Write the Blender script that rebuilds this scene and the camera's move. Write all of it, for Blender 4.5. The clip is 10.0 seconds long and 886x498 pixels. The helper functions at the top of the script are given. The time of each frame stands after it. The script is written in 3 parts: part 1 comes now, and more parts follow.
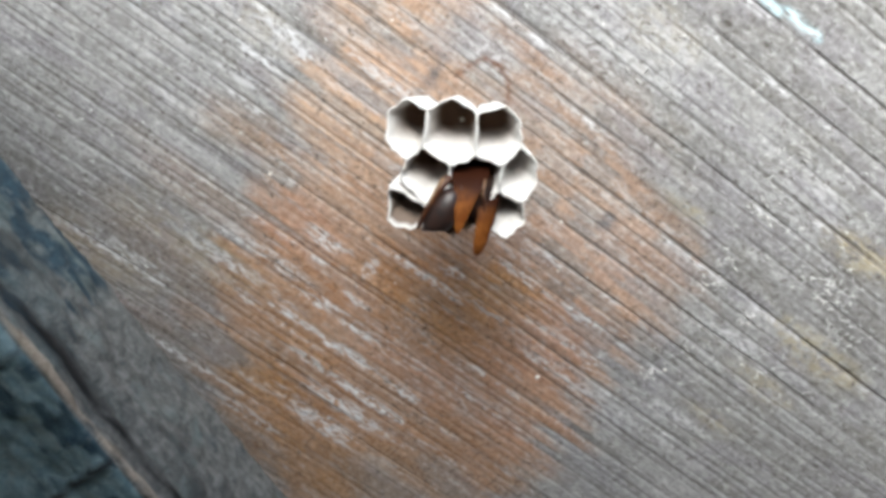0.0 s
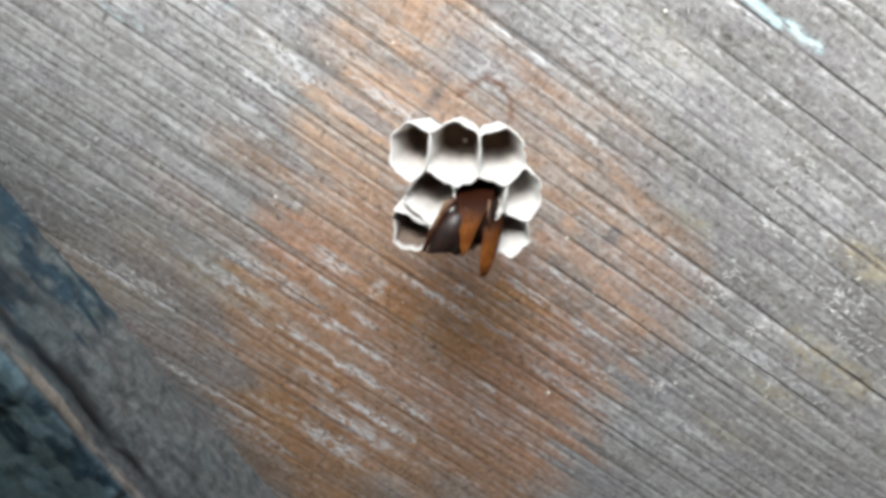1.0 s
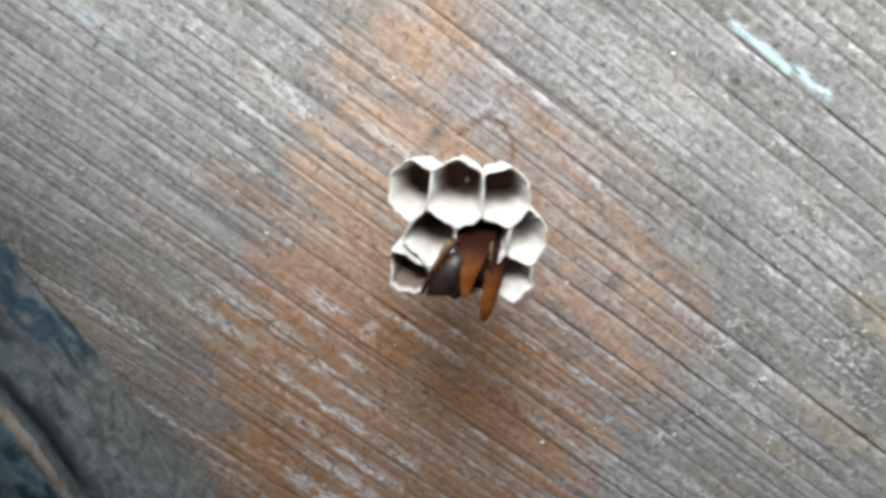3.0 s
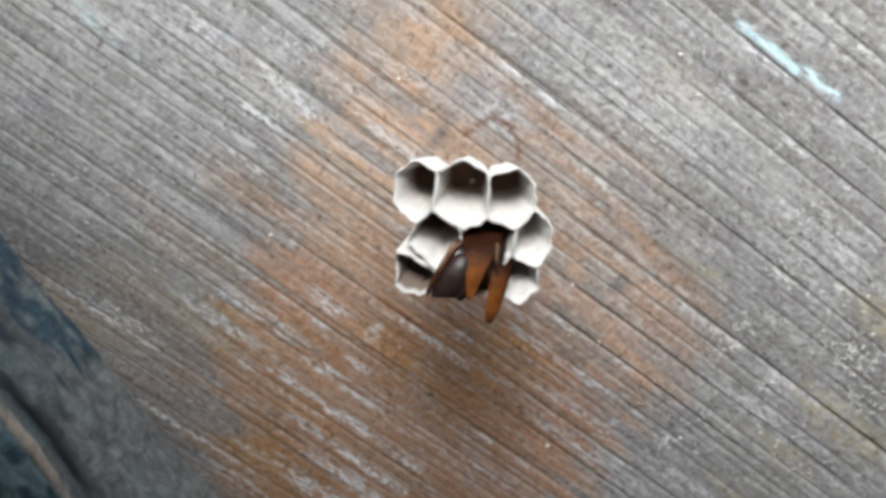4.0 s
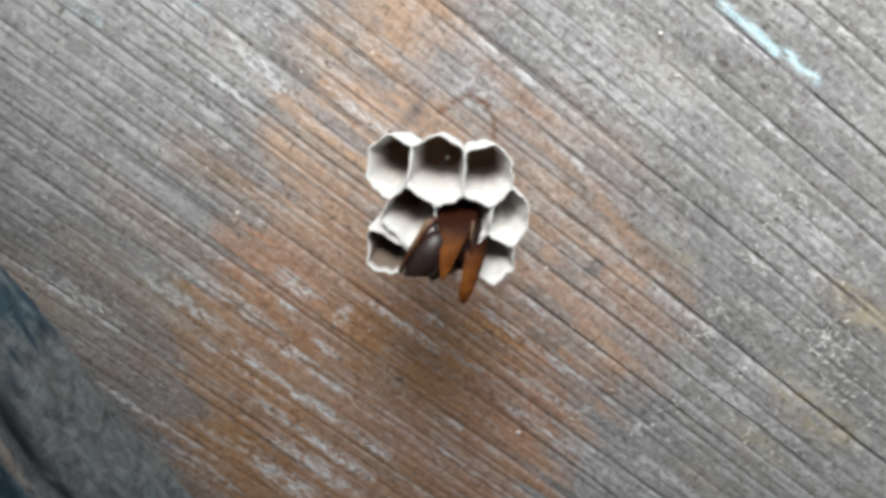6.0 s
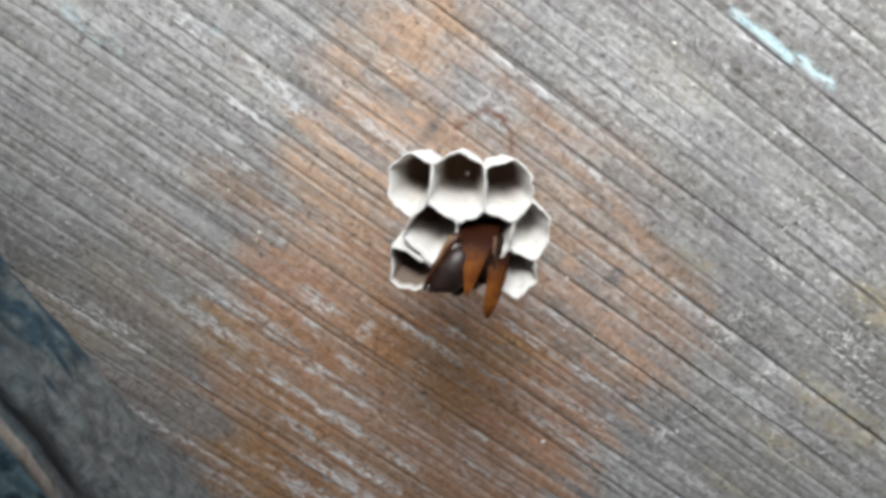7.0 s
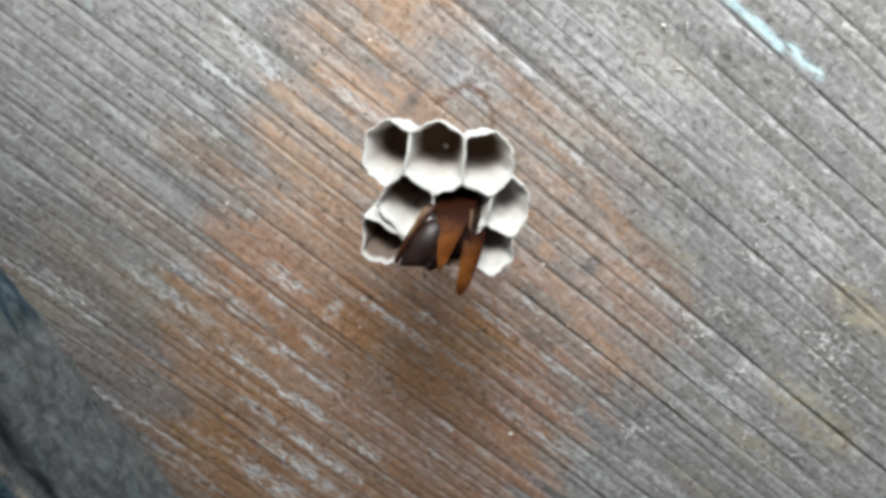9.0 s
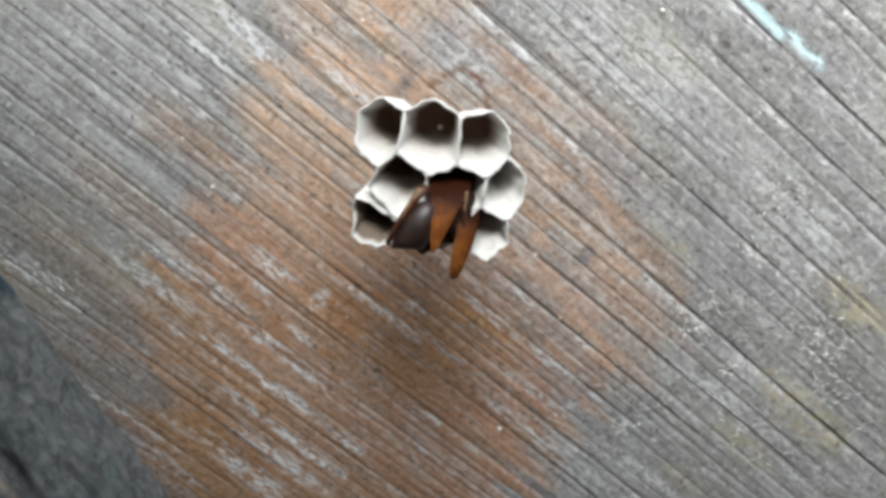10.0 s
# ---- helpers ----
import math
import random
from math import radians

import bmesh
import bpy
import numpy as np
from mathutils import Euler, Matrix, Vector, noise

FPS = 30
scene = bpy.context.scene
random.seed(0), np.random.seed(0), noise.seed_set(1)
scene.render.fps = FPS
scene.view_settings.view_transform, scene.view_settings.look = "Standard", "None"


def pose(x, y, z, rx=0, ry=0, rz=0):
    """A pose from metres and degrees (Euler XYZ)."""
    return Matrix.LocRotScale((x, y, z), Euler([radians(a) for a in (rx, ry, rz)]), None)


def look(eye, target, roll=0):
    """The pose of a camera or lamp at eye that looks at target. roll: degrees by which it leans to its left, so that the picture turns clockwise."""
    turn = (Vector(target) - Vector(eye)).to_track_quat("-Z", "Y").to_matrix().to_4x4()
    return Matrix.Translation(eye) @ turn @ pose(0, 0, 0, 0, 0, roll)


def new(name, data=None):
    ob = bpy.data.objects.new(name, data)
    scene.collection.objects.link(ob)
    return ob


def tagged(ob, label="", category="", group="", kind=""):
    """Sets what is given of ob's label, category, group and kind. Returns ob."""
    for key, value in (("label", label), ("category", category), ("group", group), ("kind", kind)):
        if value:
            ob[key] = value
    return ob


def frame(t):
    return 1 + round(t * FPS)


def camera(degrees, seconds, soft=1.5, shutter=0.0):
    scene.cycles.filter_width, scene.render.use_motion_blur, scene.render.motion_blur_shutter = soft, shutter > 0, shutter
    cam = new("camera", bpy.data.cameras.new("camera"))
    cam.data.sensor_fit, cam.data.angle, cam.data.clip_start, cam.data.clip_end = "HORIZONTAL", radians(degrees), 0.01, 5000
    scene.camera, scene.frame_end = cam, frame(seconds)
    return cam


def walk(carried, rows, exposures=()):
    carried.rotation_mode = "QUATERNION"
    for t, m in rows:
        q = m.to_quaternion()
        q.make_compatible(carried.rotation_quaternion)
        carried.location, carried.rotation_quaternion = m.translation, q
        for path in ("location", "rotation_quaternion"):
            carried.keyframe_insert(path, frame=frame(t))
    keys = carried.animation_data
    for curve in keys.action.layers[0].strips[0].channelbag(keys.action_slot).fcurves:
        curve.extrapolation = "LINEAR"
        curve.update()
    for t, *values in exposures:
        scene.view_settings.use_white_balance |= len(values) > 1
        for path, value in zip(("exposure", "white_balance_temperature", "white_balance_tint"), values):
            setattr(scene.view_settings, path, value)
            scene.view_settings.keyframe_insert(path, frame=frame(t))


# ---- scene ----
# ---- camera ----
cam = camera(52.6, 10.0, soft=4.0)
# seconds, eye in metres, turn in degrees; the board's face is the plane y = 0
PATH = [
    (0.0, 0.014355, -0.109887, 0.043778, 63.501, 3.764, 7.501),
    (0.5, 0.014239, -0.109468, 0.044070, 64.172, 5.025, 7.318),
    (1.0, 0.014734, -0.109401, 0.045189, 64.002, 5.338, 7.363),
    (1.2, 0.014550, -0.109460, 0.043300, 62.850, 4.480, 7.900),
    (1.5, 0.014293, -0.109560, 0.039822, 64.068, 2.869, 7.656),
    (1.8, 0.013260, -0.108150, 0.040320, 65.150, 2.970, 7.290),
    (2.0, 0.012670, -0.107287, 0.040639, 64.961, 3.035, 7.048),
    (2.5, 0.012118, -0.106411, 0.042603, 65.841, 3.281, 6.712),
    (3.0, 0.012064, -0.106122, 0.043973, 66.484, 3.572, 6.757),
    (3.2, 0.012113, -0.105656, 0.044300, 66.768, 3.952, 6.783),
    (4.5, 0.011616, -0.105484, 0.042968, 66.529, 3.018, 6.855),
    (5.0, 0.011627, -0.104491, 0.042438, 66.265, 2.418, 6.081),
    (5.2, 0.011900, -0.104424, 0.042304, 65.824, 1.990, 6.202),
    (6.3, 0.010300, -0.103900, 0.040800, 66.350, 2.250, 4.980),
    (6.5, 0.010122, -0.103937, 0.041065, 66.326, 2.941, 5.068),
    (7.0, 0.009600, -0.104536, 0.042457, 66.592, 3.840, 5.300),
    (7.5, 0.009200, -0.104346, 0.042187, 66.606, 3.469, 5.319),
    (8.0, 0.009060, -0.103771, 0.040016, 66.711, 2.314, 4.935),
    (8.5, 0.009303, -0.102915, 0.040597, 67.260, 2.399, 4.433),
    (9.0, 0.009098, -0.102853, 0.037629, 67.252, 0.758, 4.709),
    (9.5, 0.008702, -0.101848, 0.037181, 67.252, 0.243, 4.308),
    (10.0, 0.007859, -0.101637, 0.034348, 67.811, -0.478, 3.943),
]
walk(cam, [(t, pose(x, y, z, rx, ry, rz)) for t, x, y, z, rx, ry, rz in PATH],
     [(0.0, 0.34, 6390, 8), (0.5, 0.36, 6390, 8), (1.0, 0.23, 6390, 8), (2.0, 0.18, 6390, 8), (3.0, 0.09, 6390, 8), (4.5, -0.01, 6390, 8), (7.0, 0.0, 6390, 8),
      (8.5, 0.0, 6370, 7), (10.0, 0.03, 6350, 6)])

# ---- light: a bright overcast sky, strongest from high in front of the wall ----
SUN_WAY = Vector((0.03, -0.655, 0.755)).normalized()      # towards the sun
world = bpy.data.worlds.new("sky")
scene.world = world
world.use_nodes = True
wn = world.node_tree
wn.nodes.clear()
sky = wn.nodes.new("ShaderNodeTexSky")
sky.sky_type, sky.sun_disc = "NISHITA", False
sky.sun_elevation = math.asin(SUN_WAY.z)
sky.sun_rotation = math.atan2(SUN_WAY.x, SUN_WAY.y)
sky.air_density, sky.dust_density = 1.0, 4.0
bg = wn.nodes.new("ShaderNodeBackground")
bg.inputs["Strength"].default_value = 0.13
wout = wn.nodes.new("ShaderNodeOutputWorld")
wn.links.new(sky.outputs[0], bg.inputs[0])
wn.links.new(bg.outputs[0], wout.inputs[0])
sun = new("sun", bpy.data.lights.new("sun", "SUN"))
sun.data.energy, sun.data.angle, sun.data.color = 7.6, radians(44), (1.0, 1.0, 0.98)
sun.matrix_world = look(SUN_WAY, (0, 0, 0))

MM = 0.001


# ---- materials ----
class Nodes:
    """A small wrapper to wire a material."""

    def __init__(self, name):
        self.mat = bpy.data.materials.new(name)
        self.mat.use_nodes = True
        self.t = self.mat.node_tree
        self.t.nodes.clear()
        self.out = self.t.nodes.new("ShaderNodeOutputMaterial")
        self.bsdf = self.t.nodes.new("ShaderNodeBsdfPrincipled")
        self.t.links.new(self.bsdf.outputs[0], self.out.inputs[0])
        tc = self.t.nodes.new("ShaderNodeTexCoord")
        self.coord = tc.outputs["Object"]

    def put(self, value, socket):
        if isinstance(value, bpy.types.NodeSocket):
            self.t.links.new(value, socket)
        elif isinstance(value, (tuple, list)) and len(value) == 3 and socket.type == "RGBA":
            socket.default_value = (*value, 1)
        else:
            socket.default_value = value

    def noise(self, scale, stretch=(1, 1, 1), detail=4, rough=0.6, distort=0.0, shift=0.0):
        m = self.t.nodes.new("ShaderNodeMapping")
        m.inputs["Scale"].default_value = stretch
        m.inputs["Location"].default_value = (shift, shift * 0.7, shift * 1.3)
        self.t.links.new(self.coord, m.inputs["Vector"])
        n = self.t.nodes.new("ShaderNodeTexNoise")
        n.inputs["Scale"].default_value, n.inputs["Detail"].default_value = scale, detail
        n.inputs["Roughness"].default_value, n.inputs["Distortion"].default_value = rough, distort
        self.t.links.new(m.outputs[0], n.inputs["Vector"])
        return n.outputs["Fac"]

    def span(self, value, a, b, c=0.0, d=1.0):
        """Maps a..b to c..d, held at the ends."""
        n = self.t.nodes.new("ShaderNodeMapRange")
        for k, v in zip(("Value", "From Min", "From Max", "To Min", "To Max"), (value, a, b, c, d)):
            self.put(v, n.inputs[k])
        return n.outputs[0]

    def sum(self, op, a, b=0.5):
        n = self.t.nodes.new("ShaderNodeMath")
        n.operation = op
        self.put(a, n.inputs[0])
        self.put(b, n.inputs[1])
        return n.outputs[0]

    def mix(self, fac, a, b, blend="MIX"):
        n = self.t.nodes.new("ShaderNodeMix")
        n.data_type, n.blend_type = "RGBA", blend
        self.put(fac, n.inputs["Factor"])
        self.put(a, n.inputs[6])
        self.put(b, n.inputs[7])
        return n.outputs[2]

    def attr(self, name):
        n = self.t.nodes.new("ShaderNodeAttribute")
        n.attribute_name = name
        return n.outputs["Fac"]

    def bump(self, height, strength, distance):
        n = self.t.nodes.new("ShaderNodeBump")
        n.inputs["Strength"].default_value, n.inputs["Distance"].default_value = strength, distance
        self.t.links.new(height, n.inputs["Height"])
        self.t.links.new(n.outputs[0], self.bsdf.inputs["Normal"])

    def done(self, color, rough=0.8, specular=0.3, **more):
        self.put(color, self.bsdf.inputs["Base Color"])
        self.put(rough, self.bsdf.inputs["Roughness"])
        self.bsdf.inputs["Specular IOR Level"].default_value = specular
        for k, v in more.items():
            self.put(v, self.bsdf.inputs[k.replace("_", " ")])
        return self.mat


def board_material():
    """Weathered grey softwood, its rusty-brown heartwood laid bare in patches, with pale raised fibres and dark checks."""
    n = Nodes("weathered_board")
    band = n.noise(1.0, (60, 900, 900), 4, 0.6, 0.4)
    fine = n.noise(1.0, (850, 900, 1450), 5, 0.76, 0.3)
    fibre = n.noise(1.0, (260, 900, 4600), 3, 0.6, shift=3.1)
    blot = n.noise(1.0, (520, 900, 760), 4, 0.68, shift=7.7)
    speck = n.noise(1.0, (1100, 1200, 1700), 4, 0.68, 0.5, shift=1.9)
    fleck = n.noise(1.0, (950, 1200, 1700), 4, 0.68, 0.8, shift=11.0)
    cross = n.noise(1.0, (3000, 900, 330), 3, 0.6, 0.3, shift=5.3)
    wide = n.noise(38, (1, 1, 1.8), 3, 0.6, shift=2.2)
    grey = n.mix(n.span(fine, 0.38, 0.62), (0.185, 0.184, 0.178), (0.50, 0.50, 0.495))
    grey = n.mix(n.span(band, 0.40, 0.62, 0.0, 0.55), grey, (0.29, 0.29, 0.295))
    grey = n.mix(n.span(blot, 0.46, 0.64, 0.0, 0.55), grey, (0.195, 0.193, 0.185))
    grey = n.mix(n.span(wide, 0.40, 0.62, 0, 0.4), grey, (0.34, 0.34, 0.335))
    patch = n.noise(1.0, (170, 300, 420), 4, 0.65, 0.4, shift=51.0)
    grey = n.mix(n.span(patch, 0.52, 0.62, 0, 0.6), grey, n.mix(n.span(fine, 0.38, 0.62), (0.155, 0.150, 0.138), (0.33, 0.32, 0.29)))
    grey = n.mix(n.span(patch, 0.46, 0.38, 0, 0.6), grey, n.mix(n.span(fine, 0.38, 0.62), (0.34, 0.34, 0.345), (0.60, 0.60, 0.605)))
    mauve = n.noise(1.0, (120, 300, 260), 3, 0.6, 0.4, shift=61.0)
    grey = n.mix(n.span(mauve, 0.51, 0.60, 0, 0.55), grey, n.mix(n.span(fine, 0.38, 0.62), (0.20, 0.190, 0.212), (0.41, 0.395, 0.43)))
    brown = n.mix(n.span(fine, 0.38, 0.62), (0.265, 0.152, 0.084), (0.58, 0.395, 0.272))
    brown = n.mix(n.span(blot, 0.44, 0.62, 0.0, 0.6), brown, (0.44, 0.28, 0.175))
    brown = n.mix(n.span(n.noise(55, (1, 1, 1.6), 3, 0.6, shift=41.0), 0.42, 0.60, 0, 0.6), brown, (0.50, 0.335, 0.25))
    brown = n.mix(n.span(cross, 0.50, 0.62, 0, 0.5), brown, (0.185, 0.108, 0.063))
    grey = n.mix(n.span(cross, 0.52, 0.64, 0, 0.4), grey, (0.13, 0.128, 0.125))
    brown = n.mix(n.sum("MULTIPLY", n.attr("fresh"), n.span(fine, 0.3, 0.6, 0.35, 0.8)), brown, (0.70, 0.50, 0.355))
    brown = n.mix(n.sum("MULTIPLY", n.attr("rusty"), n.span(blot, 0.35, 0.62, 0.5, 1.0)), brown, n.mix(n.span(fine, 0.36, 0.64), (0.33, 0.130, 0.048), (0.57, 0.285, 0.130)))
    brown = n.mix(n.sum("MULTIPLY", n.attr("rosy"), n.span(blot, 0.34, 0.56, 0.35, 0.9)), brown, n.mix(n.span(fine, 0.38, 0.62), (0.27, 0.195, 0.168), (0.56, 0.43, 0.38)))
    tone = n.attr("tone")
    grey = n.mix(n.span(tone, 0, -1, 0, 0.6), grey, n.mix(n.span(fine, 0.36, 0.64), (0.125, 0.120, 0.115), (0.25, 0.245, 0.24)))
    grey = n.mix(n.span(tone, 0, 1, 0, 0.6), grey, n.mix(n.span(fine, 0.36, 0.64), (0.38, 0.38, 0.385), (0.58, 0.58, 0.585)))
    brown = n.mix(n.span(tone, 0, -1, 0, 0.55), brown, n.mix(n.span(fine, 0.36, 0.64), (0.16, 0.085, 0.048), (0.30, 0.18, 0.11)))
    brown = n.mix(n.span(tone, 0.1, 1, 0, 0.6), brown, n.mix(n.span(fine, 0.36, 0.64), (0.41, 0.285, 0.20), (0.62, 0.465, 0.355)))
    brown = n.mix(n.sum("MULTIPLY", n.attr("amber"), n.span(blot, 0.34, 0.60, 0.6, 1.0)), brown, n.mix(n.span(fine, 0.36, 0.64), (0.36, 0.180, 0.060), (0.68, 0.395, 0.170)))
    brown = n.mix(n.sum("MULTIPLY", n.attr("salmon"), n.span(blot, 0.34, 0.60, 0.6, 1.0)), brown, n.mix(n.span(fine, 0.36, 0.64), (0.40, 0.205, 0.130), (0.68, 0.430, 0.320)))
    color = n.mix(n.attr("worn"), grey, brown)
    color = n.mix(n.sum("MULTIPLY", n.attr("yellow"), n.span(blot, 0.40, 0.58)), color, (0.42, 0.365, 0.245))
    pale = n.sum("MULTIPLY", n.attr("pale"), n.span(n.noise(1.0, (800, 1200, 2100), 4, 0.7, 0.5, shift=21.0), 0.45, 0.55))
    color = n.mix(pale, color, (0.78, 0.79, 0.815))
    color = n.mix(n.attr("cyan"), color, n.mix(n.span(fine, 0.36, 0.64), (0.42, 0.66, 0.75), (0.72, 0.85, 0.90)))
    color = n.mix(n.sum("MULTIPLY", n.attr("smear"), 0.8), color, (0.12, 0.125, 0.14))
    color = n.mix(n.sum("MULTIPLY", n.attr("outline"), 0.85), color, (0.19, 0.085, 0.045))
    color = n.mix(n.sum("MULTIPLY", n.span(fleck, 0.545, 0.68, 0, 0.65), n.span(n.attr("worn"), 0, 1, 1, 0.45)), color, (0.63, 0.63, 0.63))
    color = n.mix(n.span(fibre, 0.60, 0.72, 0, 0.25), color, (0.50, 0.50, 0.49))
    color = n.mix(n.span(speck, 0.575, 0.67, 0, 0.85), color, (0.085, 0.072, 0.06))
    color = n.mix(n.span(fibre, 0.40, 0.28, 0, 0.3), color, (0.10, 0.088, 0.075))
    color = n.mix(n.attr("check"), color, (0.045, 0.036, 0.029))
    n.bump(n.sum("ADD", fine, n.sum("MULTIPLY", fleck, 0.7)), 0.6, 0.00012)
    return n.done(color, n.span(fine, 0.3, 0.7, 0.75, 0.95), 0.25)


def beam_material():
    """Old blue-grey paint on a timber, dirty, rubbed through to grey wood, bare on the edge."""
    n = Nodes("blue_painted_timber")
    big = n.noise(110, (1, 1.3, 2.0), 5, 0.65)
    fine = n.noise(1.0, (800, 1000, 1000), 5, 0.75, 0.4, shift=4.0)
    blot = n.noise(1.0, (420, 600, 600), 4, 0.65, 0.5, shift=14.0)
    streak = n.noise(1.0, (160, 900, 1200), 4, 0.6, shift=8.0)
    hatch = n.noise(1.0, (1900, 420, 420), 4, 0.65, 1.0, shift=6.0)
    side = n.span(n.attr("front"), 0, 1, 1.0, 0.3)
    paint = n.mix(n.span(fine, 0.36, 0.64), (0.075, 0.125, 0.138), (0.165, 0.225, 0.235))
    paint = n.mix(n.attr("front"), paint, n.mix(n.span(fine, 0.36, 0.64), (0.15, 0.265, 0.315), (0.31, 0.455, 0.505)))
    wood = n.mix(n.span(fine, 0.36, 0.64), (0.112, 0.120, 0.117), (0.32, 0.332, 0.323))
    color = n.mix(n.span(n.sum("ADD", big, n.attr("paint")), 0.62, 0.90), wood, paint)
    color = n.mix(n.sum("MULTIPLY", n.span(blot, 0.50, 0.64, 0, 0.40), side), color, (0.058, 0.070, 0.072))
    soft = n.noise(190, (1, 1.4, 1.6), 4, 0.6, 0.4, shift=33.0)
    color = n.mix(n.span(soft, 0.53, 0.67, 0, 0.55), color, (0.26, 0.335, 0.33))
    deep = n.mix(n.span(fine, 0.36, 0.64), (0.016, 0.046, 0.074), (0.055, 0.110, 0.145))
    rag = n.noise(1.0, (520, 900, 1100), 5, 0.75, 0.5, shift=71.0)
    color = n.mix(n.span(n.sum("ADD", n.attr("deep"), n.sum("MULTIPLY", rag, 0.7)), 0.50, 1.15, 0, 0.95), color, deep)
    color = n.mix(n.span(streak, 0.56, 0.70, 0, 0.25), color, (0.055, 0.066, 0.070))
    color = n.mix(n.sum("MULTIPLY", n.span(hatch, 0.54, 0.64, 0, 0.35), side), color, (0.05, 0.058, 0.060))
    light = n.noise(1.0, (1500, 1100, 1100), 3, 0.6, 0.3, shift=31.0)
    color = n.mix(n.span(light, 0.60, 0.72, 0, 0.45), color, (0.30, 0.34, 0.34))
    bare = n.mix(n.span(fine, 0.36, 0.64), (0.34, 0.285, 0.225), (0.60, 0.53, 0.44))
    color = n.mix(n.attr("bare"), color, bare)
    color = n.mix(n.attr("check"), color, (0.03, 0.032, 0.034))
    n.bump(n.sum("ADD", fine, n.sum("ADD", streak, hatch)), 0.6, 0.0003)
    return n.done(color, n.span(fine, 0.3, 0.7, 0.6, 0.85), 0.35)


def paper_material():
    n = Nodes("nest_paper")
    band = n.noise(1.0, (500, 1900, 500), 4, 0.6)
    fine = n.noise(5200, (1, 1, 1), 4, 0.6, shift=2.0)
    color = n.mix(n.span(band, 0.3, 0.7), (0.72, 0.70, 0.67), (0.86, 0.85, 0.83))
    color = n.mix(n.span(fine, 0.55, 0.75, 0, 0.4), color, (0.60, 0.56, 0.50))
    # brown lining, darkened with depth to paint in the cells' shade
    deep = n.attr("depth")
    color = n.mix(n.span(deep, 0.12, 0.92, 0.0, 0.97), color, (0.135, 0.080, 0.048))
    n.bump(n.sum("ADD", fine, band), 0.5, 0.00012)
    return n.done(color, 0.9, 0.15)


def chitin(name, dark, light, rough, scale=900, specular=0.5, **more):
    n = Nodes(name)
    a = n.noise(scale, (1, 1, 1), 3, 0.55)
    b = n.noise(scale * 6, (1, 1, 1), 3, 0.6, shift=3)
    color = n.mix(n.span(a, 0.35, 0.65), dark, light)
    n.bump(b, 0.25, 0.00005)
    return n.done(color, n.span(b, 0.3, 0.7, rough * 0.8, rough * 1.25), specular, **more)


def plain_rough(name, dark, light, scale, rough=0.85, bump=0.0002):
    n = Nodes(name)
    a = n.noise(scale, (1, 1, 1), 5, 0.65)
    n.bump(a, 0.6, bump)
    return n.done(n.mix(n.span(a, 0.3, 0.7), dark, light), rough, 0.25)


M_BOARD = board_material()
M_BEAM = beam_material()
M_PAPER = paper_material()
M_STALK = plain_rough("dark_stalk", (0.05, 0.03, 0.02), (0.13, 0.085, 0.06), 1800)
M_EGG = chitin("egg_white", (0.62, 0.60, 0.52), (0.75, 0.73, 0.66), 0.35)
M_BLACK = chitin("dark_brown_shell", (0.014, 0.007, 0.006), (0.042, 0.018, 0.012), 0.46, 900, 0.85)
M_THORAX = chitin("dull_dark_thorax", (0.016, 0.008, 0.006), (0.045, 0.020, 0.013), 0.55, 900, 0.2)
M_RUST = chitin("rusty_brown_shell", (0.045, 0.016, 0.008), (0.115, 0.042, 0.018), 0.4)


def wing_material():
    """Amber folded wing, dark reddish and painted as shaded towards its stem, with fine veins."""
    n = Nodes("amber_wing")
    a = n.noise(700, (1, 1, 1), 3, 0.55)
    vein = n.noise(1.0, (3200, 3200, 420), 3, 0.6, shift=3)
    color = n.mix(n.span(a, 0.35, 0.65), (0.17, 0.050, 0.011), (0.32, 0.112, 0.025))
    color = n.mix(n.span(vein, 0.50, 0.66, 0, 0.4), color, (0.095, 0.034, 0.010))
    color = n.mix(n.attr("stem"), color, (0.030, 0.0085, 0.0035))
    n.bump(vein, 0.3, 0.00006)
    return n.done(color, 0.55, 0.08)


M_WING = wing_material()
M_LEG = chitin("tan_leg", (0.15, 0.075, 0.034), (0.34, 0.20, 0.105), 0.45)
M_CHALK = plain_rough("white_chip", (0.75, 0.72, 0.66), (0.88, 0.86, 0.82), 3000, 0.7)
M_FIBRE = plain_rough("bleached_fibre", (0.70, 0.70, 0.69), (0.86, 0.86, 0.85), 1500, 0.8)
M_SHADE_WALL = plain_rough("shade_wall_brown", (0.16, 0.115, 0.08), (0.32, 0.245, 0.18), 90, 0.85, 0.001)


# ---- small tools ----
def part(name, bm, material, parent, label=""):
    """Links a bmesh as one mesh object under a thing or under a part."""
    me = bpy.data.meshes.new(name)
    bm.to_mesh(me)
    bm.free()
    return hang(name, me, material, parent, label)


def hang(name, me, material, parent, label=""):
    me.materials.append(material)
    for p in me.polygons:
        p.use_smooth = True
    ob = new(name, me)
    if parent is not None:
        ob.parent = parent
    if label:
        tagged(ob, label)
    return ob


